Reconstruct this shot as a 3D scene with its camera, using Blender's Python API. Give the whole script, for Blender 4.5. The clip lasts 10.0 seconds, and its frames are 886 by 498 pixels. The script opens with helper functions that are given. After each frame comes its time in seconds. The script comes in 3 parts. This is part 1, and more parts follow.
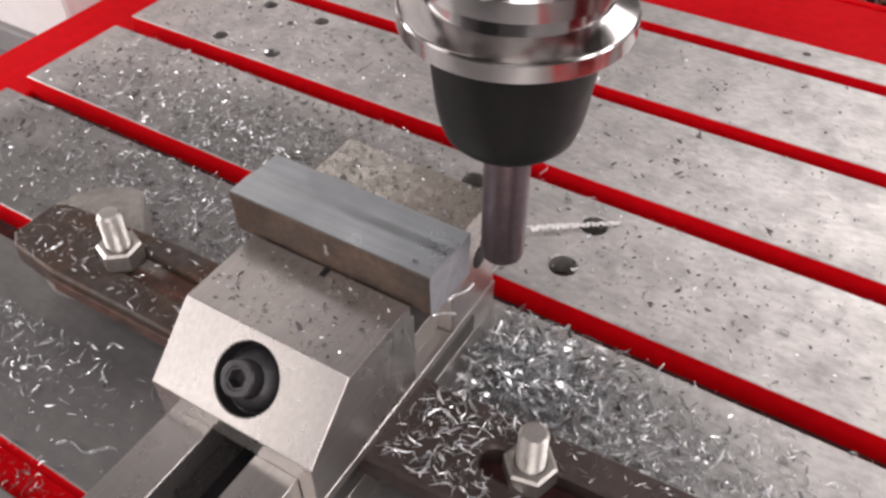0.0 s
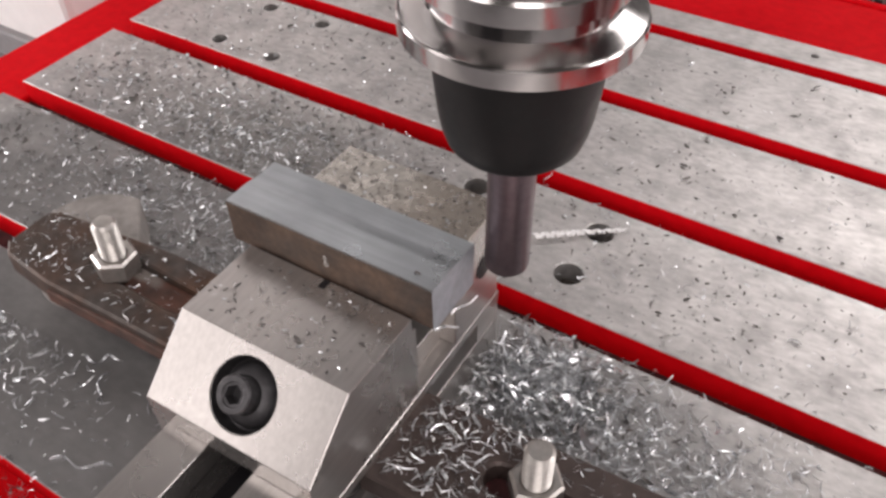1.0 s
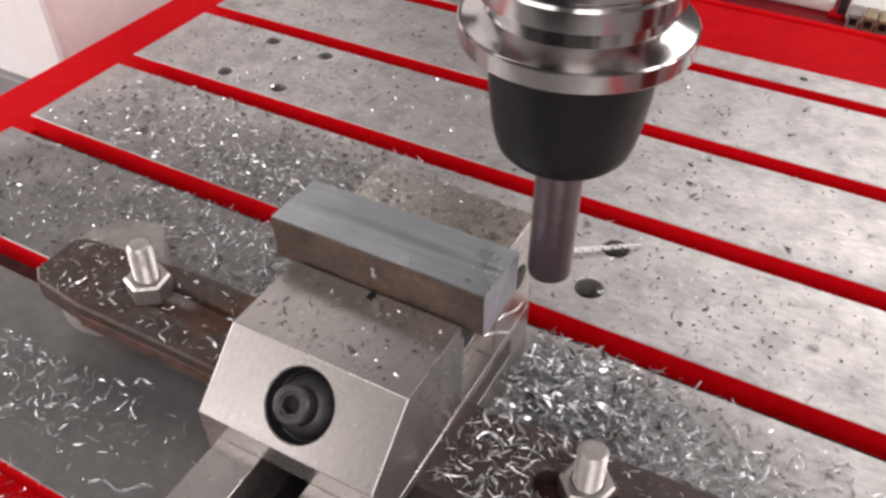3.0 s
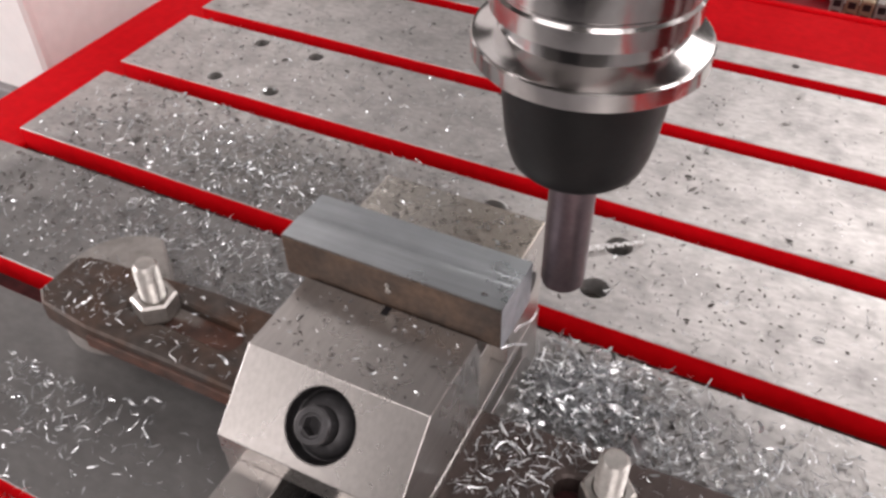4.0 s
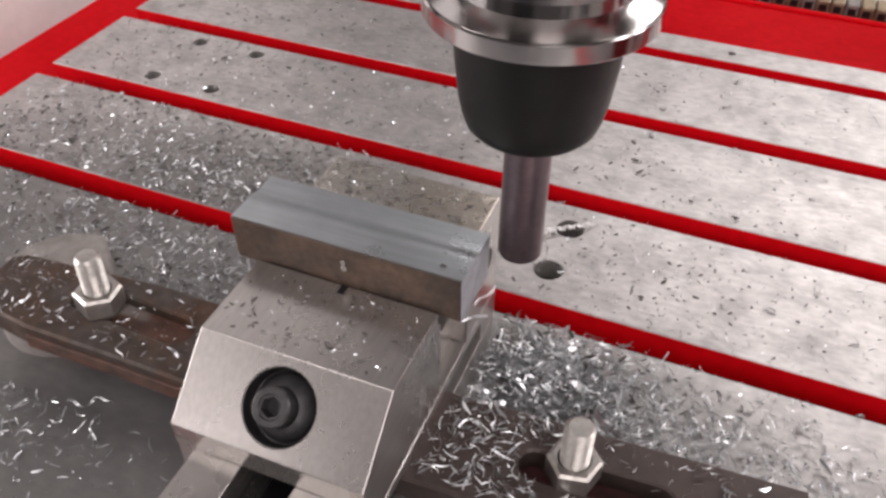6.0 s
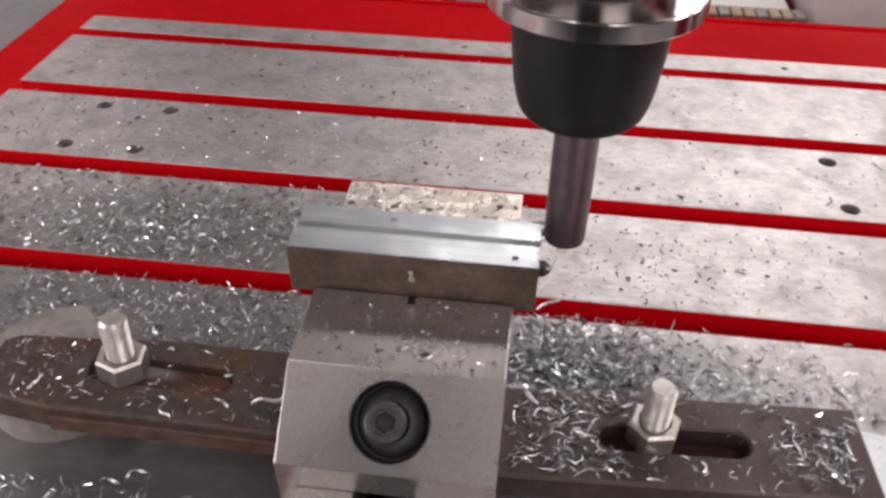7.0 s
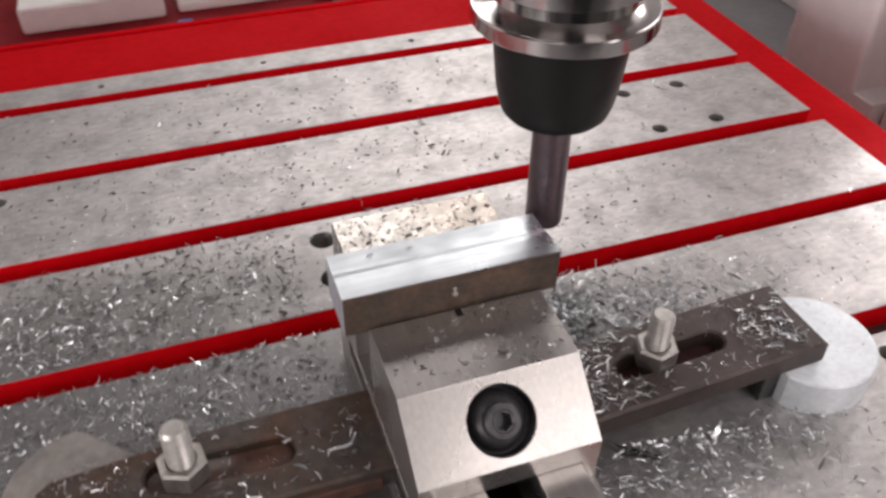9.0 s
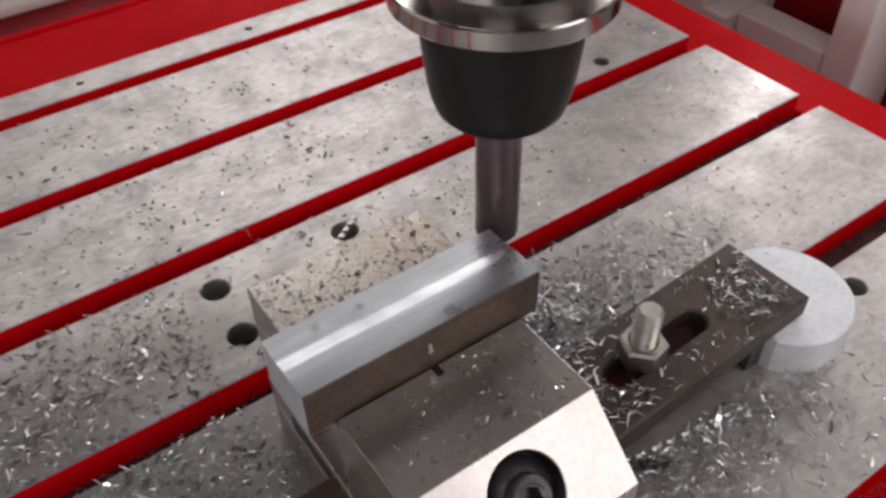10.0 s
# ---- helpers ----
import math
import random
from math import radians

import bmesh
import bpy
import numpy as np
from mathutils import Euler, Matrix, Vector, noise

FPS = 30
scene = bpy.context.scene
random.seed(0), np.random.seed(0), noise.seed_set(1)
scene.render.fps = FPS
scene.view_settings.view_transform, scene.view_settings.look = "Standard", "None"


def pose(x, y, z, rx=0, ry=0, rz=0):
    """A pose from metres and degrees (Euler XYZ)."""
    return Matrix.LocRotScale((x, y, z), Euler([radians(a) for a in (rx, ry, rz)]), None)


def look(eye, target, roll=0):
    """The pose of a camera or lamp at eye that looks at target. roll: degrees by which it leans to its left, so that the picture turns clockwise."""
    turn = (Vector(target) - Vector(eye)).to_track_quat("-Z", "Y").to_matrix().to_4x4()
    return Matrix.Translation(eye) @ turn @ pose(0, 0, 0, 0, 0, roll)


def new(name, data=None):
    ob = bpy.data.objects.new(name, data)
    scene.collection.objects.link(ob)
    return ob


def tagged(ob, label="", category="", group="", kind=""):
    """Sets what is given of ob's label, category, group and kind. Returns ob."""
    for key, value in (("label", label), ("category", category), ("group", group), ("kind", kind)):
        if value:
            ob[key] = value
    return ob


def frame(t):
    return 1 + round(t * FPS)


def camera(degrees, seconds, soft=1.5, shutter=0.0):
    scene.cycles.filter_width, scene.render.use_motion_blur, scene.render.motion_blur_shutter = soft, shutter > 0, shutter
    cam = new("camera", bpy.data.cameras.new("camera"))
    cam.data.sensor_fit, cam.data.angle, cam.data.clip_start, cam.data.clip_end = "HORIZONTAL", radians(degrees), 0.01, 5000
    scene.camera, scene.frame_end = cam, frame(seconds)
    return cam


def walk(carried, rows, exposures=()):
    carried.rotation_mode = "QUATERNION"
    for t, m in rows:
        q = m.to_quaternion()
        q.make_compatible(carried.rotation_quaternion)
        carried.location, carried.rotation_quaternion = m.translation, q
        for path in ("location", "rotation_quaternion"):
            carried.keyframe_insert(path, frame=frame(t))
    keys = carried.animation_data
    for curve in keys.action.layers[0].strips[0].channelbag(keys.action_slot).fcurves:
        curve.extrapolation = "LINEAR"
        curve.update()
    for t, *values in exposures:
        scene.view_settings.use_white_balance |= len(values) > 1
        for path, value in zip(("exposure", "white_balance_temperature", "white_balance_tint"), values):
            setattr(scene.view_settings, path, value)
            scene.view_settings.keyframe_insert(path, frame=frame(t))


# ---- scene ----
cam = camera(55.8, 10.0, soft=2.8, shutter=0.35)
PATH = [
    (0, (0.10406, -0.08776, 0.20965), (-0.27052, 0.52271, -0.48822), -0.403),
    (0.5, (0.10404, -0.08375, 0.21046), (-0.27587, 0.52429, -0.48665), -0.771),
    (1, (0.10087, -0.08247, 0.20703), (-0.27701, 0.52703, -0.48991), -0.690),
    (1.5, (0.10067, -0.08448, 0.20603), (-0.27675, 0.52882, -0.48782), -0.601),
    (2, (0.10277, -0.08575, 0.20352), (-0.27075, 0.54761, -0.47423), -0.209),
    (2.5, (0.10688, -0.09461, 0.20931), (-0.26085, 0.55837, -0.45281), 0.225),
    (2.7, (0.09951, -0.10022, 0.20449), (-0.26554, 0.55653, -0.45537), 0.262),
    (4, (0.07928, -0.09882, 0.21038), (-0.25643, 0.55662, -0.46615), -0.874),
    (4.5, (0.08052, -0.09687, 0.20796), (-0.24593, 0.56514, -0.46671), -0.538),
    (5, (0.08075, -0.09509, 0.20718), (-0.24156, 0.56843, -0.46800), -0.513),
    (5.5, (0.08225, -0.09315, 0.20507), (-0.23265, 0.57415, -0.46987), -0.369),
    (5.7, (0.08101, -0.09546, 0.20288), (-0.22140, 0.57716, -0.47250), -0.021),
    (6.8, (0.04449, -0.12905, 0.19647), (-0.10571, 0.64559, -0.41783), 0.904),
    (7, (0.02589, -0.13022, 0.19433), (-0.06691, 0.65203, -0.42168), 1.000),
    (7.5, (-0.00169, -0.13198, 0.18984), (0.02433, 0.64697, -0.43671), 1.106),
    (8, (-0.01890, -0.13914, 0.20231), (0.08949, 0.63075, -0.42659), 0.719),
    (8.5, (-0.03150, -0.14826, 0.22153), (0.13856, 0.60075, -0.41882), 0.433),
    (9, (-0.05860, -0.13046, 0.21696), (0.19381, 0.59299, -0.42562), 0.391),
    (9.5, (-0.06523, -0.10035, 0.21348), (0.27061, 0.58410, -0.43362), -2.870),
    (10, (-0.06390, -0.07596, 0.20499), (0.33883, 0.53089, -0.48024), -1.772),
]
walk(cam, [(t, look(eye, target, roll)) for t, eye, target, roll in PATH],
     [(0.0, 0.26, 6550, 12), (5.5, 0.26, 6550, 12.5), (7.0, 0.02, 6600, 14.5), (8.0, -0.06, 6600, 14), (9.0, -0.10, 6560, 12.5), (9.5, -0.25, 6560, 12.5), (10.0, -0.46, 6560, 12.5)])

# ---- light: a broad source assumed behind the machine, and unseen fill lamps added around it ----
world = bpy.data.worlds.new("room_air")
world.use_nodes = True
world.node_tree.nodes["Background"].inputs[0].default_value = (0.80, 0.84, 0.90, 1)
world.node_tree.nodes["Background"].inputs[1].default_value = 0.05
scene.world = world


def area_lamp(name, eye, target, sx, sy, watts, colour):
    data = bpy.data.lights.new(name, "AREA")
    data.shape, data.size, data.size_y, data.energy, data.color = "RECTANGLE", sx, sy, watts, colour
    ob = new(name, data)
    ob.matrix_world = look(eye, target)
    return ob


area_lamp("wide_fill_light", (0.50, 1.53, 0.80), (0.1, 0.1, 0.0), 3.1, 1.00, 43, (1.0, 0.945, 0.925))
# Added fills without a known source, aimed to brighten faces and reflections.
area_lamp("fill_light", (-0.55, -0.5, 1.52), (-0.05, 0.1, 0), 0.8, 0.6, 4.5, (1.0, 0.925, 0.905))
area_lamp("fill_light", (0.6, -0.5, 1.52), (0.1, 0.1, 0), 0.8, 0.6, 8, (1.0, 0.925, 0.905))
area_lamp("fill_light", (-1.10, 1.05, 1.52), (-0.05, 0.1, 0), 1.0, 0.8, 2.2, (1.0, 0.925, 0.905))
area_lamp("fill_light", (1.65, 1.0, 1.50), (0.1, 0.1, 0), 0.9, 0.9, 3, (1.0, 0.925, 0.905))
area_lamp("fill_light", (-1.4, -1.5, 0.80), (0, 0.05, 0), 1.3, 1.0, 7, (1.0, 0.925, 0.905))
area_lamp("fill_light", (0.90, -1.60, 0.95), (0, 0.05, 0), 1.1, 1.0, 13, (1.0, 0.925, 0.905))
area_lamp("wide_fill_light", (2.0, 0.75, 0.85), (0.1, 0.08, 0), 1.5, 1.0, 27, (1.0, 0.95, 0.945))
area_lamp("wide_fill_light", (-1.9, -0.6, 0.30), (0.3, 0.2, 0), 1.4, 0.6, 26, (1.0, 0.95, 0.945))

MM = 0.001


# ---- materials ----
def material(name, base, rough=0.5, metal=0.0, grain=0.15, scale=300.0, stain=0.2, stain_scale=18.0,
             stain_colour=None, bump=0.15, stretch=(1, 1, 1), coat=0.0, rough_var=0.12, spec=0.5, island=0.0):
    """A principled surface whose colour and gloss vary at two scales, with fine relief."""
    m = bpy.data.materials.new(name)
    m.use_nodes = True
    n, l = m.node_tree.nodes, m.node_tree.links
    b = n["Principled BSDF"]
    b.inputs["Metallic"].default_value = metal
    b.inputs["Coat Weight"].default_value = coat
    b.inputs["Coat Roughness"].default_value = 0.15
    b.inputs["Specular IOR Level"].default_value = spec
    co = n.new("ShaderNodeTexCoord")
    mp = n.new("ShaderNodeMapping")
    mp.inputs["Scale"].default_value = stretch
    l.new(co.outputs["Object"], mp.inputs[0])
    fine = n.new("ShaderNodeTexNoise")
    fine.inputs["Scale"].default_value, fine.inputs["Detail"].default_value = scale, 6
    l.new(mp.outputs[0], fine.inputs["Vector"])
    wide = n.new("ShaderNodeTexNoise")
    wide.inputs["Scale"].default_value, wide.inputs["Detail"].default_value = stain_scale, 5
    wide.inputs["Roughness"].default_value = 0.62
    l.new(co.outputs["Object"], wide.inputs["Vector"])
    ramp = n.new("ShaderNodeValToRGB")
    ramp.color_ramp.elements[0].position, ramp.color_ramp.elements[1].position = 0.42, 0.68
    l.new(wide.outputs[0], ramp.inputs[0])
    dark = stain_colour or tuple(c * (1 - stain) for c in base)
    mix = n.new("ShaderNodeMix")
    mix.data_type = "RGBA"
    mix.inputs["A"].default_value, mix.inputs["B"].default_value = (*base, 1), (*dark, 1)
    l.new(ramp.outputs[0], mix.inputs["Factor"])
    gr = n.new("ShaderNodeMapRange")
    gr.inputs["To Min"].default_value, gr.inputs["To Max"].default_value = 1 - grain, 1 + grain
    gr.inputs["From Min"].default_value, gr.inputs["From Max"].default_value = 0.3, 0.7
    l.new(fine.outputs[0], gr.inputs["Value"])
    mul = n.new("ShaderNodeMix")
    mul.data_type, mul.blend_type = "RGBA", "MULTIPLY"
    mul.inputs["Factor"].default_value = 1
    l.new(mix.outputs["Result"], mul.inputs["A"])
    l.new(gr.outputs[0], mul.inputs["B"])
    last = mul
    if island:
        geo = n.new("ShaderNodeNewGeometry")
        ir = n.new("ShaderNodeMapRange")
        ir.inputs["To Min"].default_value, ir.inputs["To Max"].default_value = 1 - island, 1.1
        l.new(geo.outputs["Random Per Island"], ir.inputs["Value"])
        last = n.new("ShaderNodeMix")
        last.data_type, last.blend_type = "RGBA", "MULTIPLY"
        last.inputs["Factor"].default_value = 1
        l.new(mul.outputs["Result"], last.inputs["A"])
        l.new(ir.outputs[0], last.inputs["B"])
    l.new(last.outputs["Result"], b.inputs["Base Color"])
    rr = n.new("ShaderNodeMapRange")
    rr.inputs["From Min"].default_value, rr.inputs["From Max"].default_value = 0.3, 0.7
    rr.inputs["To Min"].default_value, rr.inputs["To Max"].default_value = max(0.03, rough - rough_var), min(1, rough + rough_var)
    l.new(wide.outputs[0], rr.inputs["Value"])
    l.new(rr.outputs[0], b.inputs["Roughness"])
    if bump:
        bp = n.new("ShaderNodeBump")
        bp.inputs["Strength"].default_value, bp.inputs["Distance"].default_value = bump, 0.0003
        l.new(fine.outputs[0], bp.inputs["Height"])
        l.new(bp.outputs[0], b.inputs["Normal"])
    return m


PLATE = material("ground_table_steel", (0.52, 0.505, 0.495), 0.45, 0.76, 0.14, 420, 0.28, 60, bump=0.07, stretch=(0.5, 1, 1), rough_var=0.04)
RED = material("red_machine_paint", (0.61, 0.004, 0.009), 0.6, 0.0, 0.08, 220, 0.15, 9, bump=0.12, spec=0.03)
VISE = material("ground_vise_steel", (0.53, 0.507, 0.49), 0.29, 0.9, 0.08, 900, 0.07, 30, bump=0.0, stretch=(1, 0.1, 1), rough_var=0.05)
MILLED = material("milled_steel", (0.46, 0.495, 0.52), 0.36, 1.0, 0.08, 800, 0.14, 40, bump=0.08, stretch=(0.05, 1, 1))
SAWN = material("sawn_steel_end", (0.42, 0.45, 0.49), 0.55, 0.6, 0.12, 500, 0.15, 120, bump=0.3)
DUSTED = material("dulled_jaw_steel", (0.49, 0.467, 0.43), 0.30, 0.92, 0.14, 900, 0.18, 150, bump=0.08)
# Grime colour with the slots' own shade painted into it.
SHADED_GRIME = material("grimy_shaded_bottom", (0.055, 0.012, 0.013), 0.7, 0.0, 0.4, 300, 0.5, 90, bump=0.4)
SCALE = material("mill_scale", (0.058, 0.043, 0.035), 0.55, 0.15, 0.25, 500, 0.4, 60, stain_colour=(0.13, 0.085, 0.06), bump=0.2)
CLAMP = material("brown_oxide_steel", (0.075, 0.056, 0.051), 0.45, 0.35, 0.15, 350, 0.3, 30, bump=0.15)
RUSTY = material("rusted_clamp_steel", (0.070, 0.058, 0.052), 0.5, 0.35, 0.3, 260, 0.4, 45, stain_colour=(0.085, 0.046, 0.030), bump=0.4)
RUST = material("caked_rust", (0.085, 0.036, 0.024), 0.7, 0.0, 0.4, 200, 0.4, 60, stain_colour=(0.05, 0.035, 0.03), bump=0.5)
ALU = material("turned_aluminium", (0.86, 0.92, 0.97), 0.42, 0.12, 0.08, 500, 0.12, 60, bump=0.1)
DULL = material("dusty_grey_steel", (0.31, 0.29, 0.275), 0.6, 0.4, 0.15, 300, 0.25, 60, bump=0.2)
STUD = material("zinc_steel", (0.52, 0.50, 0.475), 0.42, 1.0, 0.12, 600, 0.2, 120, bump=0.1)
CHIP = material("bright_chip", (0.88, 0.91, 0.94), 0.30, 0.8, 0.1, 300, 0.15, 200, bump=0.0, island=0.62)
SPRING = material("bright_spiral_chip", (0.92, 0.92, 0.92), 0.35, 0.5, 0.05, 300, 0.1, 200, bump=0.0)
DUST = material("dark_chip", (0.19, 0.18, 0.175), 0.4, 0.7, 0.3, 300, 0.3, 200, bump=0.0)
CHROME = material("polished_toolholder", (0.50, 0.485, 0.48), 0.14, 1.0, 0.05, 500, 0.08, 40, bump=0.02, rough_var=0.03)
BLACK = material("black_oxide", (0.009, 0.0085, 0.009), 0.45, 0.0, 0.1, 500, 0.2, 60, bump=0.05, spec=0.3)
CARBIDE = material("coated_carbide", (0.20, 0.155, 0.17), 0.33, 0.9, 0.1, 500, 0.15, 60, bump=0.02)
BOLT = material("blackened_bolt", (0.075, 0.073, 0.077), 0.42, 0.6, 0.2, 500, 0.3, 90, bump=0.1)
BORE = material("brown_oily_bore", (0.05, 0.038, 0.028), 0.6, 0.2, 0.3, 400, 0.4, 90, bump=0.2)
# Paints the shade inside holes, grooves and slots; black cabinets share it.
VOID = material("plain_black", (0.006, 0.005, 0.007), 0.5, 0.0, 0.1, 300, 0.2, 60, bump=0.0)
# Copy of the red machine paint, darkened to stand for shade.
SHADED_RED = material("shaded_red_paint", (0.26, 0.005, 0.012), 0.55, 0.0, 0.1, 220, 0.3, 12, bump=0.1, spec=0.2)
WHITE = material("white_enamel", (0.86, 0.85, 0.84), 0.4, 0.0, 0.03, 120, 0.06, 6, bump=0.05)
HEAD = material("dark_head_casting", (0.045, 0.042, 0.046), 0.5, 0.0, 0.1, 160, 0.2, 12, bump=0.2)
GREY = material("grey_casting", (0.24, 0.235, 0.24), 0.5, 0.0, 0.08, 160, 0.15, 12, bump=0.2)
BRASS = material("dull_brass", (0.36, 0.29, 0.20), 0.5, 0.6, 0.1, 400, 0.3, 90, bump=0.1)
BLUE = material("blue_plastic", (0.05, 0.16, 0.42), 0.4, 0.0, 0.05, 200, 0.1, 60, bump=0.0)
ROOM = material("workshop_paint", (0.50, 0.465, 0.43), 0.8, 0.0, 0.04, 60, 0.08, 2, bump=0.05)
DIM = material("dim_reflection_paint", (0.09, 0.086, 0.084), 0.8, 0.0, 0.04, 60, 0.1, 2, bump=0.05)
FLOOR = material("workshop_concrete", (0.22, 0.21, 0.20), 0.8, 0.0, 0.1, 60, 0.2, 3, bump=0.1)


def tone_patch(m, colour, centre, radii, amount, ragged=0.5, scale=28.0):
    """A patch of oil, dust or painted-in tone with a ragged edge, lying over part of a surface."""
    n, l = m.node_tree.nodes, m.node_tree.links
    b = n["Principled BSDF"]
    under = b.inputs["Base Color"].links[0].from_socket
    co = n.new("ShaderNodeTexCoord")
    mp = n.new("ShaderNodeMapping")
    mp.inputs["Scale"].default_value = tuple(1 / q for q in radii)
    mp.inputs["Location"].default_value = tuple(-c / q for c, q in zip(centre, radii))
    l.new(co.outputs["Object"], mp.inputs[0])
    size = n.new("ShaderNodeVectorMath")
    size.operation = "LENGTH"
    l.new(mp.outputs[0], size.inputs[0])
    noise = n.new("ShaderNodeTexNoise")
    noise.inputs["Scale"].default_value, noise.inputs["Detail"].default_value = scale, 5
    l.new(co.outputs["Object"], noise.inputs["Vector"])
    edge = n.new("ShaderNodeMath")
    edge.operation = "MULTIPLY_ADD"
    edge.inputs[1].default_value = 2 * ragged
    l.new(noise.outputs[0], edge.inputs[0])
    l.new(size.outputs["Value"], edge.inputs[2])
    fade = n.new("ShaderNodeMapRange")
    fade.interpolation_type = "SMOOTHSTEP"
    fade.inputs["From Min"].default_value, fade.inputs["From Max"].default_value = 0.6 + ragged, 1.25 + ragged
    fade.inputs["To Min"].default_value, fade.inputs["To Max"].default_value = amount, 0
    l.new(edge.outputs[0], fade.inputs["Value"])
    mix = n.new("ShaderNodeMix")
    mix.data_type = "RGBA"
    mix.inputs["B"].default_value = (*colour, 1)
    l.new(fade.outputs[0], mix.inputs["Factor"])
    l.new(under, mix.inputs["A"])
    l.new(mix.outputs["Result"], b.inputs["Base Color"])


# Darker over the left front of the table.
tone_patch(PLATE, (0.15, 0.15, 0.152), (-0.10, 0.025, 0), (0.16, 0.10, 1), 0.74)
# Brown tint paints a dark reflection on the jaw top's right half.
tone_patch(DUSTED, (0.30, 0.26, 0.22), (0.026, 0.06, 0.0593), (0.026, 0.06, 1), 0.6, 0.35, 160)
tone_patch(PLATE, (0.16, 0.165, 0.17), (0.062, 0.060, 0), (0.050, 0.024, 1), 0.4, 0.6, 60)
tone_patch(PLATE, (0.22, 0.215, 0.205), (-0.10, 0.118, 0), (0.085, 0.022, 1), 0.6, 0.6, 60)
tone_patch(RUST, (0.30, 0.27, 0.25), (0.056, -0.003, -0.0034), (0.012, 0.003, 1), 0.8, 0.4, 200)


# ---- mesh helpers ----
def mesh_of(bm, name, *mats, smooth=False):
    bmesh.ops.recalc_face_normals(bm, faces=bm.faces)
    me = bpy.data.meshes.new(name)
    bm.to_mesh(me)
    bm.free()
    for m in mats:
        me.materials.append(m)
    if smooth:
        me.polygons.foreach_set("use_smooth", [True] * len(me.polygons))
        me.set_sharp_from_angle(angle=radians(35))
    return me


def part(name, bm, mats, parent=None, label="", m=None, smooth=False):
    mats = mats if isinstance(mats, (list, tuple)) else (mats,)
    ob = new(name, mesh_of(bm, name, *mats, smooth=smooth))
    if m is not None:
        ob.matrix_basis = m
    ob.parent = parent
    if label:
        ob["label"] = label
    return ob


def thing(name, m, label, category, group="", kind=""):
    ob = new(name)
    ob.empty_display_size = 0.01
    ob.matrix_basis = m
    return tagged(ob, label, category, group, kind)


def circle(cx, cy, r, n=32, a0=0.0):
    return [(cx + r * math.cos(a0 + 2 * math.pi * i / n), cy + r * math.sin(a0 + 2 * math.pi * i / n)) for i in range(n)]


def stadium(x0, x1, y, r, n=10):
    pts = [(x1 - r + r * math.cos(a), y + r * math.sin(a)) for a in np.linspace(-math.pi / 2, math.pi / 2, n)]
    return pts + [(x0 + r + r * math.cos(a), y + r * math.sin(a)) for a in np.linspace(math.pi / 2, 1.5 * math.pi, n)]


def inset(loop, d):
    """The loop moved inwards by d (counter-clockwise loops)."""
    out, n = [], len(loop)
    for i in range(n):
        p, q, r = (Vector(loop[k % n]) for k in (i - 1, i, i + 1))
        a, b = (q - p).normalized(), (r - q).normalized()
        na, nb = Vector((-a.y, a.x)), Vector((-b.y, b.x))
        k = na + nb
        k = k / max(0.3, k.length_squared / 2) if k.length else na
        out.append((q.x + k.x * d, q.y + k.y * d))
    return out


def prism(outline, holes, z0, z1, c=0.0, bm=None, floor=True):
    """A block of that outline (counter-clockwise) from z0 to z1 with through holes and a top chamfer c."""
    bm = bm or bmesh.new()
    ring = lambda pts, z: [bm.verts.new((x, y, z)) for x, y in pts]
    loop = lambda vs: [bm.edges.get((a, b)) or bm.edges.new((a, b)) for a, b in zip(vs, vs[1:] + vs[:1])]

    def wall(a, b):
        for i in range(len(a)):
            j = (i + 1) % len(a)
            bm.faces.new((a[i], a[j], b[j], b[i]))
    tops, bottoms = [], []
    low = ring(outline, z0)
    if c:
        mid, top = ring(outline, z1 - c), ring(inset(outline, c), z1)
        wall(low, mid), wall(mid, top)
    else:
        top = ring(outline, z1)
        wall(low, top)
    tops.append(top), bottoms.append(low)
    for h in holes:
        lo = ring(h, z0)
        if c:
            mi, to = ring(h, z1 - c), ring(inset(h, -c), z1)
            wall(mi, lo), wall(to, mi)
        else:
            to = ring(h, z1)
            wall(to, lo)
        tops.append(to), bottoms.append(lo)
    bmesh.ops.triangle_fill(bm, use_beauty=True, use_dissolve=False, edges=[e for t in tops for e in loop(t)], normal=(0, 0, 1))
    if floor:
        bmesh.ops.triangle_fill(bm, use_beauty=True, use_dissolve=False, edges=[e for t in bottoms for e in loop(t)], normal=(0, 0, -1))
    return bm


def rect(x0, x1, y0, y1):
    return [(x0, y0), (x1, y0), (x1, y1), (x0, y1)]


def box(x0, x1, y0, y1, z0, z1, bevel=0.0, bm=None, segments=2):
    fresh = bmesh.new()
    bmesh.ops.create_cube(fresh, size=1, matrix=Matrix.Translation(((x0 + x1) / 2, (y0 + y1) / 2, (z0 + z1) / 2)) @ Matrix.Diagonal((x1 - x0, y1 - y0, z1 - z0, 1)))
    if bevel:
        bmesh.ops.bevel(fresh, geom=fresh.edges, offset=bevel, segments=segments, affect="EDGES", profile=0.5)
    if bm is None:
        return fresh
    tmp = bpy.data.meshes.new("tmp")
    fresh.to_mesh(tmp)
    fresh.free()
    bm.from_mesh(tmp)
    bpy.data.meshes.remove(tmp)
    return bm


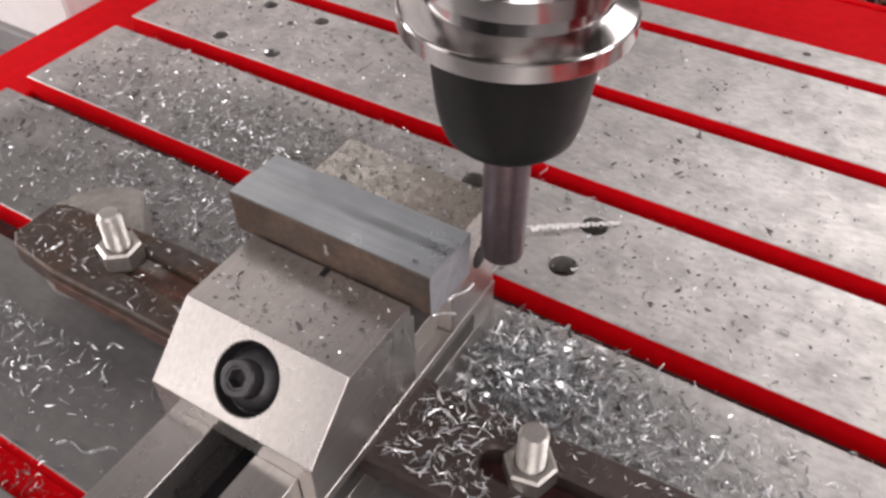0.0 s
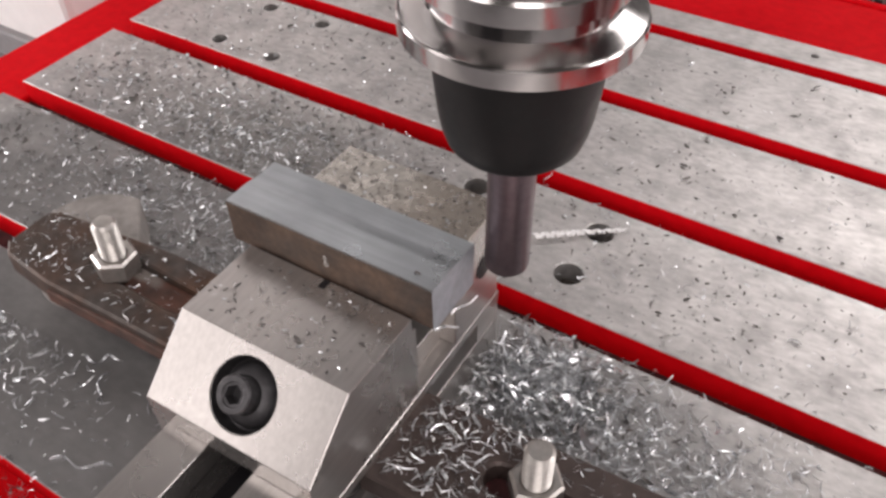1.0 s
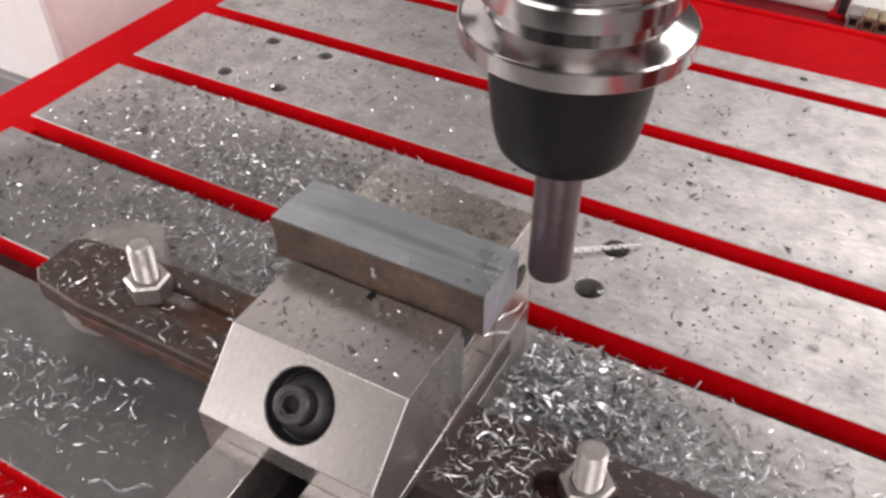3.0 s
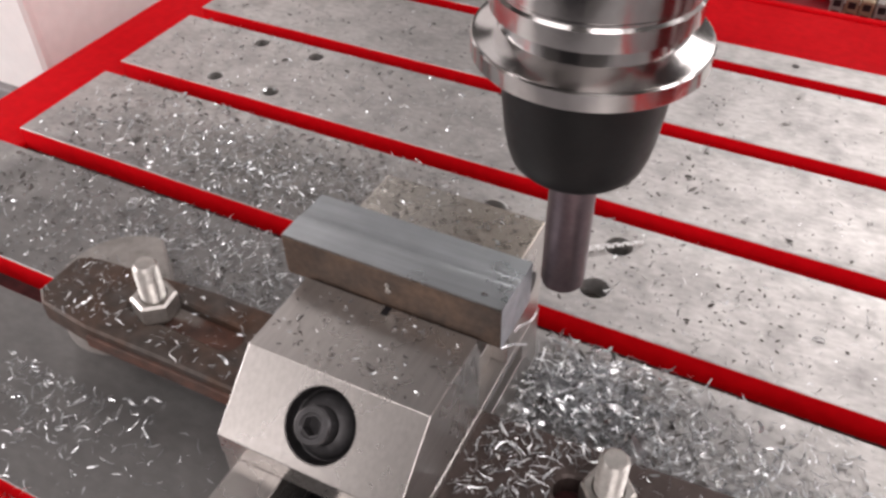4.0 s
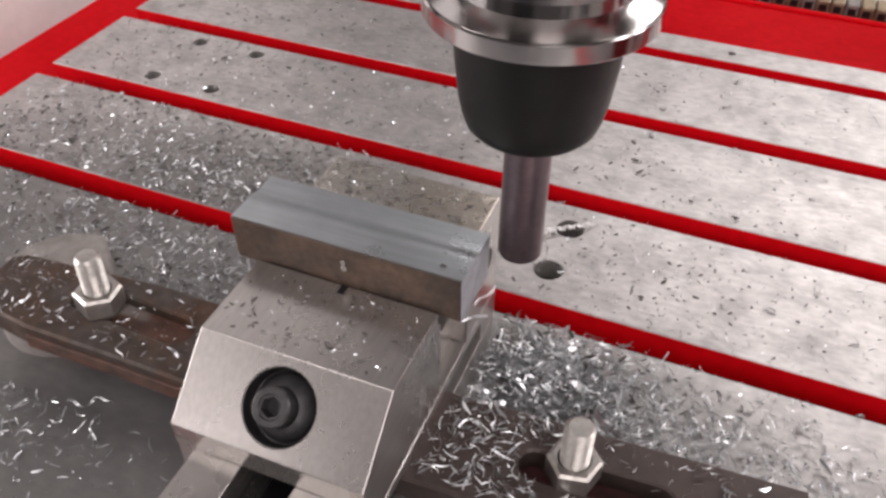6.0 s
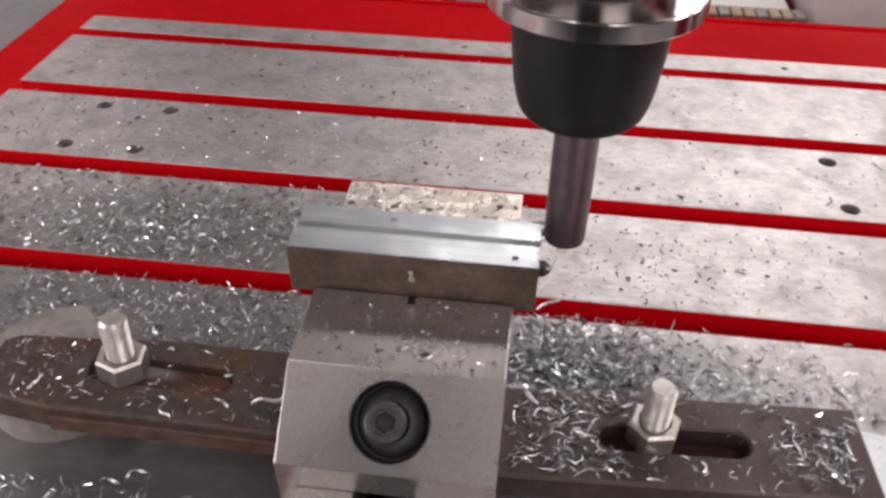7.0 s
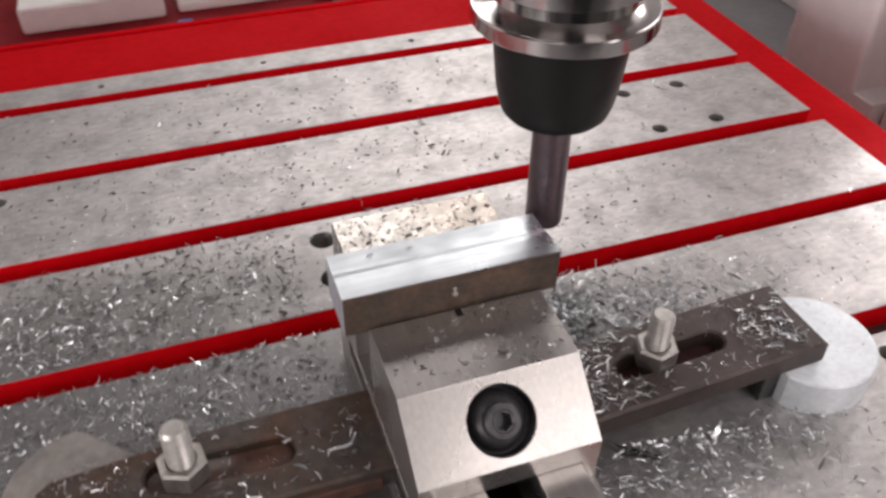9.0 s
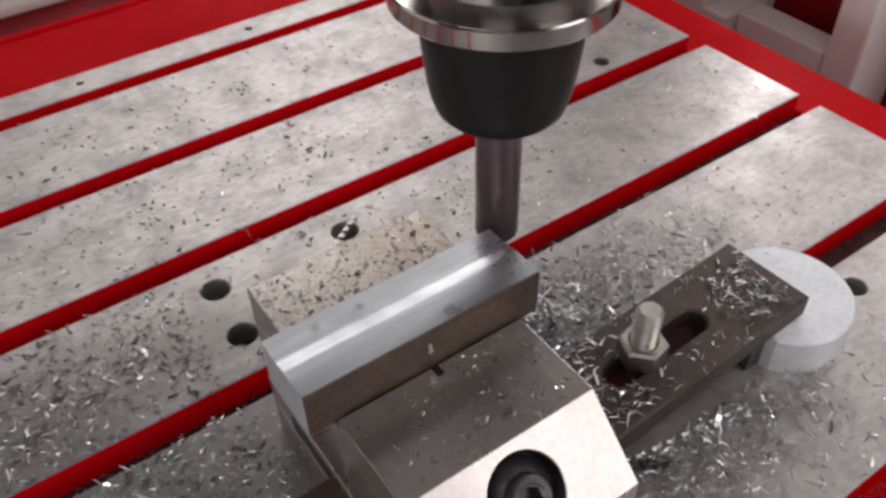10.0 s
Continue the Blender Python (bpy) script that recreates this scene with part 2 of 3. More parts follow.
def lathe(profile, n=64, bm=None, cap=True):
    """Turns (radius, z) pairs about the z axis."""
    bm = bm or bmesh.new()
    rings = [[bm.verts.new((r * math.cos(2 * math.pi * i / n), r * math.sin(2 * math.pi * i / n), z)) for i in range(n)] for r, z in profile]
    for a, b in zip(rings, rings[1:]):
        for i in range(n):
            j = (i + 1) % n
            bm.faces.new((a[i], a[j], b[j], b[i]))
    if cap:
        bm.faces.new(rings[0][::-1]), bm.faces.new(rings[-1])
    return bm


def extrude_x(profile, x0, x1, bevel=0.0):
    """A (y, z) profile drawn out along x."""
    bm = bmesh.new()
    a = [bm.verts.new((x0, y, z)) for y, z in profile]
    b = [bm.verts.new((x1, y, z)) for y, z in profile]
    bm.faces.new(a), bm.faces.new(b[::-1])
    for i in range(len(a)):
        j = (i + 1) % len(a)
        bm.faces.new((a[i], b[i], b[j], a[j]))
    bmesh.ops.recalc_face_normals(bm, faces=bm.faces)
    if bevel:
        bmesh.ops.bevel(bm, geom=bm.edges, offset=bevel, segments=2, affect="EDGES", profile=0.5)
    return bm


def sc(pts):
    return [(x * MM, y * MM) for x, y in pts]


# ---- the milling table ----
XL, XR = -231, 239
BED = -8
table = tagged(new("milling_table"), "red painted milling table with bare ground steel strips between T-slots", "milling table", kind="structure")
SLOT = -11.0
part("table_base", box(-270 * MM, 272 * MM, -0.16, 376 * MM, -0.075, (SLOT - 0.5) * MM, 0.001), RED, table, "red painted table casting")
part("left_ledge", box(-271 * MM, XL * MM, -0.161, 377 * MM, -0.06, BED * MM, 0.0012), RED, table, "red painted ledge")
part("right_ledge", box(XR * MM, 273 * MM, -0.161, 377 * MM, -0.06, BED * MM, 0.0012), RED, table, "red painted ledge")
part("rear_ledge", box(XL * MM, XR * MM, 305.2 * MM, 376.9 * MM, -0.06, (BED - 0.05) * MM, 0.0006), RED, table, "broad red painted rear ledge")
part("rear_lip", box(-270 * MM, 272 * MM, 373.5 * MM, 377.3 * MM, (BED - 0.2) * MM, (BED + 1.6) * MM, 0.0007), RED, table, "raised red lip along the rear ledge")
STRIPS = [(-150, -49), (-38, 19), (30, 84), (94.5, 148.5), (159, 212.5), (222.5, 278), (287, 305)]
HOLES = {1: [(158, 9, 4.2)],
         3: [(33, 135, 5.1), (32, 110.5, 5.2), (-18, 135, 5.1), (-19, 111, 5.1)],
         4: [(-178, 204, 3.7), (-145, 204, 3.7), (-179.5, 168, 3.7), (-147, 168, 3.7), (156, 203, 3.7), (188, 203, 3.7), (157, 167, 3.7), (189, 167, 3.7)],
         6: [(-188, 296, 1.7), (-100, 296, 1.7), (-15, 296, 1.7), (70, 296, 1.7), (155, 296, 1.7)]}
for k, (y0, y1) in enumerate(STRIPS):
    holes = [sc(circle(x, y, r, 28)) for x, y, r in HOLES.get(k, ())]
    bm = prism(sc(rect(XL, XR, y0, y1)), holes, (SLOT - 0.4) * MM, 0, 0.35 * MM, floor=False)
    bm.normal_update()
    for f in bm.faces:
        c = f.calc_center_median()
        rim = min(abs(c.x - XL * MM), abs(c.x - XR * MM), abs(c.y - y0 * MM), abs(c.y - y1 * MM)) < 0.00005
        f.material_index = 1 if rim and c.z < -0.0008 else 0
    strip = part("table_strip", bm, (PLATE, RED), table, "bare ground steel strip with red painted slot walls")
    for x, y, r in HOLES.get(k, ()):
        part("bolt_hole", lathe([((r - 0.02) * MM, -9.5 * MM), ((r - 0.02) * MM, -8.5 * MM)], 20), BORE if r > 5 else VOID, strip, "dark drilled hole", pose(x * MM, y * MM, 0))

# All but the front slot get a bottom darkened for grime and shade.
for (a0, a1), (b0, b1) in zip(STRIPS, STRIPS[1:]):
    part("slot_bottom", box((XL + 0.3) * MM, (XR - 0.3) * MM, (a1 - 0.2) * MM, (b0 + 0.2) * MM, (SLOT - 0.3) * MM, SLOT * MM), RED if b0 < 0 else SHADED_GRIME, table, "grimy bottom of the slot with shade painted in")

# ---- the vise ----
vise = thing("machine_vise", pose(0, 0, 0), "ground steel toolmaker's vise clamped on the milling table", "vise")
bed = prism(sc(rect(-20, 20, -80, 46)), [sc(rect(-7.2, 7.2, -76, 20))], 23.5 * MM, 32.6 * MM, 0.12 * MM)
prism(sc(rect(-25, 25, -80, 71)), [sc(rect(-7.2, 7.2, -76, 20))], 20.5 * MM, 24 * MM, 0.15 * MM, bed)
box(-21.5 * MM, -7.2 * MM, -0.0795, 0.059, 12.4 * MM, 20.6 * MM, 0, bed)
box(7.2 * MM, 21.5 * MM, -0.0795, 0.059, 12.4 * MM, 20.6 * MM, 0, bed)
box(-24.9 * MM, 24.9 * MM, 0.0588, 0.0709, 12.4 * MM, 20.6 * MM, 0, bed)
prism(sc(rect(-25, 25, -80, 71)), [], 0, 12.5 * MM, 0.12 * MM, bed)
vise_bed = part("bed", bed, VISE, vise, "ground steel bed with a dark central slot")
# Black sheets put the recesses' shade into colour.
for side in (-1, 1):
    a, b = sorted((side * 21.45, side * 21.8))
    part("side_groove", box(a * MM, b * MM, -0.0790, 0.0587, 12.6 * MM, 20.4 * MM), VOID, vise_bed, "black sheet painted as shade in the bed's side groove")
part("slot_bottom", box(-7.4 * MM, 7.4 * MM, -0.075, 0.019, 12.5 * MM, 14 * MM), VOID, vise_bed, "black sheet painted as shade in the bed slot")

jaw = extrude_x(sc([(-17.3, 32.8), (27, 32.8), (27, 51), (25.4, 51.5), (25.4, 55.8), (0, 55.8), (-17.3, 40)]), -25 * MM, 25 * MM, 0.2 * MM)
jaw.normal_update()
N = Vector((0, -0.675, 0.738))
slope = max((f for f in jaw.faces if f.normal.dot(N) > 0.98), key=lambda f: f.calc_area())
N = slope.normal.copy()
mid = slope.calc_center_median()
hole_m = Matrix.Translation(mid) @ N.to_track_quat("Z", "X").to_matrix().to_4x4()
rim_edges = list(slope.edges)
jaw.faces.remove(slope)
R = 9.4 * MM
rings = []
for r, z in ((R, 0), (R - 0.3 * MM, -0.3 * MM), (R - 0.3 * MM, -3.0 * MM), (R - 0.8 * MM, -4.6 * MM), (R - 3.2 * MM, -5.6 * MM), (2.0 * MM, -6.0 * MM)):
    rings.append([jaw.verts.new(hole_m @ Vector((x, y, z))) for x, y in circle(0, 0, r, 48)])
for q, (a, b) in enumerate(zip(rings, rings[1:])):
    for i in range(48):
        j = (i + 1) % 48
        f = jaw.faces.new((a[i], a[j], b[j], b[i]))
        f.material_index = 1 if q else 0
f = jaw.faces.new(rings[-1])
f.material_index = 1
first = [jaw.edges.get((a, b)) for a, b in zip(rings[0], rings[0][1:] + rings[0][:1])]
bmesh.ops.triangle_fill(jaw, use_beauty=True, use_dissolve=False, edges=rim_edges + first, normal=N)
for sx in (-1, 1):
    box(min(sx * 20.2, sx * 24.9) * MM, max(sx * 20.2, sx * 24.9) * MM, -17.2 * MM, 26.9 * MM, 24.1 * MM, 33.6 * MM, 0.3 * MM, jaw)
movable = part("movable_jaw", jaw, (VISE, BOLT), vise, "ground steel jaw with a sloping face and a counterbore")
head = lathe([(4.7 * MM, 0), (4.7 * MM, 7.6 * MM), (4.3 * MM, 8.1 * MM), (3.1 * MM, 8.1 * MM), (2.8 * MM, 7.7 * MM)], 40, cap=False)
sock = [head.verts.new((x, y, 7.7 * MM)) for x, y in circle(0, 0, 2.5 * MM, 6)]
deep = [head.verts.new((x, y, 4.2 * MM)) for x, y in circle(0, 0, 2.5 * MM, 6)]
for i in range(6):
    j = (i + 1) % 6
    head.faces.new((sock[i], sock[j], deep[j], deep[i]))
head.faces.new(deep)
inner = [v for v in head.verts if abs(v.co.z - 7.7 * MM) < 1e-6 and abs(v.co.xy.length - 2.8 * MM) < 1e-6]
inner.sort(key=lambda v: math.atan2(v.co.y, v.co.x))
loops = [head.edges.get((a, b)) or head.edges.new((a, b)) for ring in (inner, sock) for a, b in zip(ring, ring[1:] + ring[:1])]
bmesh.ops.triangle_fill(head, use_beauty=True, use_dissolve=False, edges=loops, normal=(0, 0, 1))
part("socket_bolt", head, BOLT, movable, "blackened hex socket bolt head", hole_m @ pose(0, 0.5 * MM, -4.6 * MM), smooth=True)
part("spherical_washer", lathe([(4.75 * MM, 3.4 * MM), (6.3 * MM, 2.6 * MM), (7.6 * MM, 1.0 * MM), (8.1 * MM, -0.6 * MM)], 48, cap=False), BOLT, movable, "dark domed washer", hole_m @ pose(0, 0, -4.0 * MM), smooth=True)
part("index_notch", box(-0.9 * MM, 0.9 * MM, 22.4 * MM, 25.3 * MM, 55.6 * MM, 55.95 * MM), VOID, movable, "small black notch on the jaw edge")
fixed = extrude_x(sc([(46, 24.1), (70, 24.1), (70, 59.3), (47.2, 59.3), (47.2, 53.3), (46, 53)]), -25 * MM, 25 * MM, 0.4 * MM)
fixed.normal_update()
for f in fixed.faces:
    f.material_index = 1 if f.normal.z > 0.9 else 0
fixed_jaw = part("fixed_jaw", fixed, (VISE, DUSTED), vise, "ground steel fixed jaw dusted with chips")
part("jaw_hole", lathe([(3.8 * MM, 0), (3.8 * MM, 0.2 * MM)], 28), VOID, fixed_jaw, "dark cross hole in the jaw's side", pose(25.05 * MM, 61 * MM, 43 * MM, 0, 90, 0))

# ---- the workpiece ----
work = thing("workpiece", pose(-0.0005, 0, 0), "milled steel block with dark scaled front, held in the vise", "steel block")
prof = [(26.3, 54.4), (27.2, 53.2), (45.6, 53.2), (45.6, 67.1)]
prof += [(38.6 - 4.6 * f, 67.1 + 0.7 * (3 * f * f - 2 * f ** 3)) for f in np.linspace(0, 1, 9)]
prof += [(26.0, 67.8)]
blk = extrude_x(sc(prof), -31 * MM, 31 * MM, 0.0)
bmesh.ops.bevel(blk, geom=[e for e in blk.edges if abs(e.verts[0].co.x - e.verts[1].co.x) > 0.01 and max(v.co.y for v in e.verts) < 0.0265 or min(v.co.y for v in e.verts) > 0.045], offset=0.25 * MM, segments=2, affect="EDGES")
blk.normal_update()
for f in blk.faces:
    f.material_index = 2 if abs(f.normal.x) > 0.9 else 1 if f.normal.y < -0.9 and f.calc_center_median().y < 0.0268 else 0
part("block", blk, (MILLED, SCALE, SAWN), work, smooth=True)
bm = bmesh.new()
for dx, dz, r in ((0, 2.5, 0.62), (0.2, 0.5, 0.82), (0.1, 1.5, 0.4)):
    bmesh.ops.create_uvsphere(bm, u_segments=12, v_segments=8, radius=r * MM, matrix=Matrix.Translation((dx * MM, 25.95 * MM, (60.4 + dz) * MM)) @ Matrix.Diagonal((1, 0.25, 1.1, 1)))
part("punch_mark", bm, STUD, work, "pale worn spots on the scaled face", smooth=True)


# ---- clamps, studs and packing ----
def stud_and_nut(x, y, z, top, group, turn=20, lean=(0, 0)):
    st = thing("clamp_stud", pose(x * MM, y * MM, z * MM, lean[0], lean[1], turn), "zinc plated threaded stud with hex nut on the clamp", "bolt", group)
    h = (top - z) * MM
    p, zz = [(3.4 * MM, -0.022), (3.4 * MM, 0.0)], 0.0
    while zz < h - 1.4 * MM:
        p += [(3.75 * MM, zz + 0.35 * MM), (3.75 * MM, zz + 0.5 * MM), (3.05 * MM, zz + 1.05 * MM)]
        zz += 1.25 * MM
    p += [(3.5 * MM, h - 1.0 * MM), (2.8 * MM, h)]
    part("threaded_rod", lathe(p, 28), STUD, st, smooth=True)
    nut = prism(circle(0, 0, 7.0 * MM, 6), [circle(0, 0, 3.6 * MM, 24)], 0.02 * MM, 6.6 * MM, 0.7 * MM)
    part("hex_nut", nut, STUD, st)
    # Block added to darken the red seen through the clamp's slot.
    part("slot_nut", box(-9 * MM, 9 * MM, -5.0 * MM, 5.0 * MM, (-z - 10.9) * MM, (-z - 0.6) * MM, 0.5 * MM), BOLT, st, "added dark nut block covering the red in the table slot", pose(0, (24.5 - y) * MM, 0, 0, 0, 0) if turn == 0 else pose(0, 0, 0, 0, 0, -turn) @ pose(0, (24.5 - y) * MM, 0))
    return st


def strap_clamp(m, mat, length, width, thick, slot, label, fill=None, nose=None):
    cl = thing("strap_clamp", m, label, "clamp", "strap clamps")
    w = width / 2
    outline = nose or rect(0, length, -w, w)
    s0, s1, r = slot
    part("strap", prism(sc(outline), [sc(stadium(s0, s1, 0, r))], -thick * MM, 0, 0.7 * MM), mat, cl)
    if fill:
        part("slot_rust", prism(sc(stadium(s0 + 0.05, s1 - 0.05, 0, r - 0.05)), [], -(thick - 0.5) * MM, -3.4 * MM, 0.3 * MM), fill, cl, "rust and dirt caked in the slot")
        part("edge_wear", prism(sc([(6, 14.2), (42, 15.1), (72, 16.6), (72, 17.9), (42, 16.5), (6, 15.4)]), [], -thick * MM, -3.2 * MM, 0.4 * MM), fill, cl, "worn rusty lower edge")
    return cl


right_clamp = strap_clamp(pose(22.5 * MM, 16.2 * MM, 20.4 * MM, 0, -1.1, 2.2), CLAMP, 97, 30, 8.0, (28, 67, 4.2), "brown oxidised slotted strap clamp holding down the vise, strewn with chips")
# Dark fill that stands for shade in the slot and hides the plate.
part("slot_shade", prism(sc(stadium(28.1, 66.9, 0, 4.1)), [], -7.9 * MM, -6.6 * MM), SHADED_GRIME, right_clamp, "dark fill painted as the shade in the slot")
NOSE = [(0, -15.5), (47.5, -13.2), (69.5, -10), (92, -7), (95.5, -4), (95.5, 11.5), (91, 15.4), (72, 17), (42, 15.6), (0, 14.5)]
strap_clamp(pose(-22.5 * MM, 20.5 * MM, 20.4 * MM, 0, -3.2, 180), RUSTY, 96, 28.5, 8.0, (27.5, 68.5, 4.9), "rust stained slotted strap clamp with a tapered nose on the vise", RUST, NOSE)
stud_and_nut(64, 18.3, 21.3, 40.2, "clamp studs", 12)
stud_and_nut(-80, 19.3, 23.8, 43.2, "clamp studs", 40, (0, 2))
pk = [(x, y) for x, y in circle(0, 0, 21.2, 64) if x > -18.6]
i0 = max(range(len(pk)), key=lambda i: math.dist(pk[i], pk[i - 1]))
pk = pk[i0:] + pk[:i0]
rp = thing("packing_disc", pose(123.5 * MM, 14.3 * MM, 0), "bright turned aluminium packing disc with a flat, under the clamp's end", "packing block", "packing discs")
part("disc", prism(sc(pk), [], 0.05 * MM, 13.6 * MM, 0.6 * MM), ALU, rp)
lp = thing("packing_disc", pose(-108.8 * MM, 31.2 * MM, 0, 0, 0, 46.6), "dusty grey packing disc with a flat, under the rusted clamp's end", "packing block", "packing discs")
pk = [(x, y) for x, y in circle(0, 0, 21.8, 64) if x < 16.5]
i0 = max(range(len(pk)), key=lambda i: math.dist(pk[i], pk[i - 1]))
part("disc", prism(sc(pk[i0:] + pk[:i0]), [], 0.05 * MM, 14.6 * MM, 0.8 * MM), DULL, lp)
hb = thing("packing_block", pose(106 * MM, 12 * MM, 0), "dark steel heel block under the clamp", "packing block")
part("block", box(-6 * MM, 3.0 * MM, -6 * MM, 10 * MM, 0, 13.4 * MM, 0.5 * MM), BOLT, hb)

# ---- the spindle with its cutter ----
TX, TY = 36.9, 50.6
spindle = thing("milling_spindle", pose(TX * MM, TY * MM, 0), "polished tool holder, black collet nut and coated end mill in spindle", "spindle")
part("end_mill", lathe([(z, h) for z, h in ((3.9 * MM, 59.3 * MM), (5.3 * MM, 59.7 * MM), (5.55 * MM, 60.6 * MM), (5.55 * MM, 100 * MM))], 48), CARBIDE, spindle, "violet brown coated carbide end mill", smooth=True)
part("collet_nut", lathe([(r * MM, (z + 7) * MM) for r, z in ((5.6, 90.0), (11.6, 90.1), (13.5, 90.8), (14.9, 92.3), (15.8, 95), (16.6, 99), (17.5, 107), (18.1, 114.5), (18.2, 118.3))], 72), BLACK, spindle, "matt black tapered collet nut", smooth=True)
holder = [(17, 116.5), (23.8, 116.5), (24.3, 117.0), (24.3, 120.6), (24.0, 121.0), (23.4, 121.0), (19.2, 123.4), (19.0, 126.0), (20.9, 127.0), (20.9, 131.0), (20.3, 131.6), (20.3, 132.2), (20.6, 132.6), (20.6, 142.5), (21.4, 143.2), (21.4, 152), (22, 153), (22, 180)]
part("tool_holder", lathe([(r * MM, (z + 8.5) * MM) for r, z in holder], 96), CHROME, spindle, "polished steel tool holder with a grooved flange", smooth=True)
part("spindle_housing", lathe([(22 * MM, 0.186), (42 * MM, 0.186), (44 * MM, 0.19), (44 * MM, 0.23), (60 * MM, 0.232), (60 * MM, 0.34)], 64), HEAD, spindle, "dark spindle housing", smooth=True)
part("milling_head", box(-0.12, 0.12, -0.075, 0.145, 0.30, 0.75, 0.012), HEAD, spindle, "dark head casting above the spindle")

# ---- surroundings of the table ----
base = tagged(new("machine_base"), "white and red machine frame standing round the milling table", "machine frame", kind="structure")
part("base_plate", box(-0.72, 0.72, -0.45, 0.80, -0.15, -0.11, 0.004), GREY, base, "grey machine base")
part("stand", box(-0.66, 0.66, -0.40, 0.76, -1.0, -0.15, 0.01), GREY, base, "grey sheet metal machine stand")
part("rear_bed", box(-0.345, 0.345, 0.40, 0.80, -0.11, -0.080, 0.004), SHADED_RED, base, "red rear bed with shade painted in")


def column(name, x0, x1, y0, y1, h, label):
    col = thing(name, pose((x0 + x1) / 2, (y0 + y1) / 2, -0.11), label, "machine column", "machine columns")
    dx, dy = (x1 - x0) / 2, (y1 - y0) / 2
    part("cover", box(-dx, dx, -dy, dy, 0, h, 0.005), WHITE, col)
    part("foot", box(-dx - 0.006, dx + 0.006, -dy - 0.006, dy + 0.006, 0, 0.022, 0.002), GREY, col, "grey foot plate")
    return col


column("gantry_column", -0.56, -0.362, 0.21, 0.335, 0.80, "white enamelled gantry column beside the red table")
right_col = thing("gantry_column", pose(0.40, 0.28, -0.11), "white enamelled gantry column with a low foot beside the red table", "machine column", "machine columns")
part("cover", box(-0.038, 0.012, -0.030, 0.042, 0, 0.80, 0.004, segments=3), WHITE, right_col)
part("foot", box(-0.0375, 0.015, -0.050, -0.0305, 0, 0.050, 0.0015), WHITE, right_col, "low white foot")
post = thing("guard_post", pose(0.40, 0.149, -0.11), "white guard post at the table's side", "machine column")
part("cover", box(-0.032, 0.06, -0.011, 0.011, 0, 0.45, 0.002), WHITE, post)
part("foot", box(-0.036, 0.064, -0.014, 0.014, 0, 0.012, 0.002), GREY, post, "grey foot plate")
sill = thing("side_sill", pose(0.385, 0.195, -0.11), "low white sill with a groove between column and post", "sill")
part("rail", box(-0.012, 0.010, -0.032, 0.033, 0, 0.052, 0.0015), WHITE, sill)
part("lip", box(-0.016, -0.0125, -0.032, 0.033, 0.018, 0.030, 0.001), GREY, sill, "grey groove lip")
cabinet = thing("control_cabinet", pose(0.52, 0.18, -0.11), "red control cabinet behind the sill, in the shade-darkened red", "cabinet")
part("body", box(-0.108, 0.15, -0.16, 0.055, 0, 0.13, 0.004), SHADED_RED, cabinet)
part("door_edge", box(-0.108, 0.10, 0.057, 0.14, 0, 0.13, 0.003), GREY, cabinet, "grey door edge")
part("knob", lathe([(0.008, 0), (0.008, 0.012), (0.006, 0.015)], 24), BLACK, cabinet, "black knob", pose(-0.1085, 0.078, 0.075, 0, -90, 0), smooth=True)
screens = thing("side_screen", pose(0, 0, 0), "pale grey sheet metal screens behind the columns", "screen")
part("left_sheet", box(-0.50, -0.49, 0.336, 0.80, -0.11, 0.45, 0.002), WHITE, screens)
part("right_sheet", box(0.49, 0.50, 0.323, 0.80, -0.11, 0.45, 0.002), WHITE, screens)
part("rear_sheet", box(-0.60, 0.60, 0.80, 0.81, -0.11, -0.02, 0.002), WHITE, screens)

# Out-of-view beam and block, added to keep bright reflections off vise and workpiece.
beam = thing("unseen_beam", pose(0, 0.265, 0.69), "added unseen dark beam between the columns, shaping reflections", "machine beam")
part("beam_body", box(-0.56, 0.56, -0.066, 0.095, 0, 0.25, 0.008), HEAD, beam)
part("ram", box(-0.075, 0.165, -0.066, 0.095, -0.305, -0.001, 0.006), HEAD, beam, "added unseen dark block that darkens reflections")
part("guide_rail", box(-0.5, 0.5, -0.076, -0.0665, 0.03, 0.05, 0.002), STUD, beam, "steel guide rail")

tray = thing("cover_box", pose(-0.115, 0.602, -0.080), "white cover box with a dark open top slot behind the table", "cover")
part("body", box(-0.055, 0.055, -0.046, 0.05, 0, 0.022, 0.003), WHITE, tray)
part("slot", box(-0.054, 0.054, -0.022, 0.001, 0.0215, 0.0228, 0), VOID, tray, "dark slot")
part("top_rail", box(-0.055, 0.055, 0.002, 0.05, 0.022, 0.034, 0.002), WHITE, tray)
motor = thing("rear_motor", pose(0.006, 0.600, -0.080), "silver motor with ribbed body on a white base", "motor")
part("mount", box(-0.056, 0.056, -0.040, 0.045, 0, 0.010, 0.003), WHITE, motor, "white mounting base")
barrel = part("barrel", lathe([(0.026, -0.042), (0.030, -0.040), (0.030, 0.040), (0.026, 0.042)], 40), ALU, motor, "", pose(-0.002, 0.004, 0.036, 0, 90, 0), smooth=True)
for k in range(4):
    part("rib", lathe([(0.0300, -0.0008), (0.0312, -0.0007), (0.0312, 0.0007), (0.0300, 0.0008)], 40, cap=False), BOLT, barrel, "dark cooling rib", pose(0, 0, -0.020 + 0.012 * k))
for sx in (-0.046, 0.047):
    part("end_block", box(sx - 0.006, sx + 0.006, -0.026, 0.03, 0.010, 0.03, 0.002), WHITE, motor)
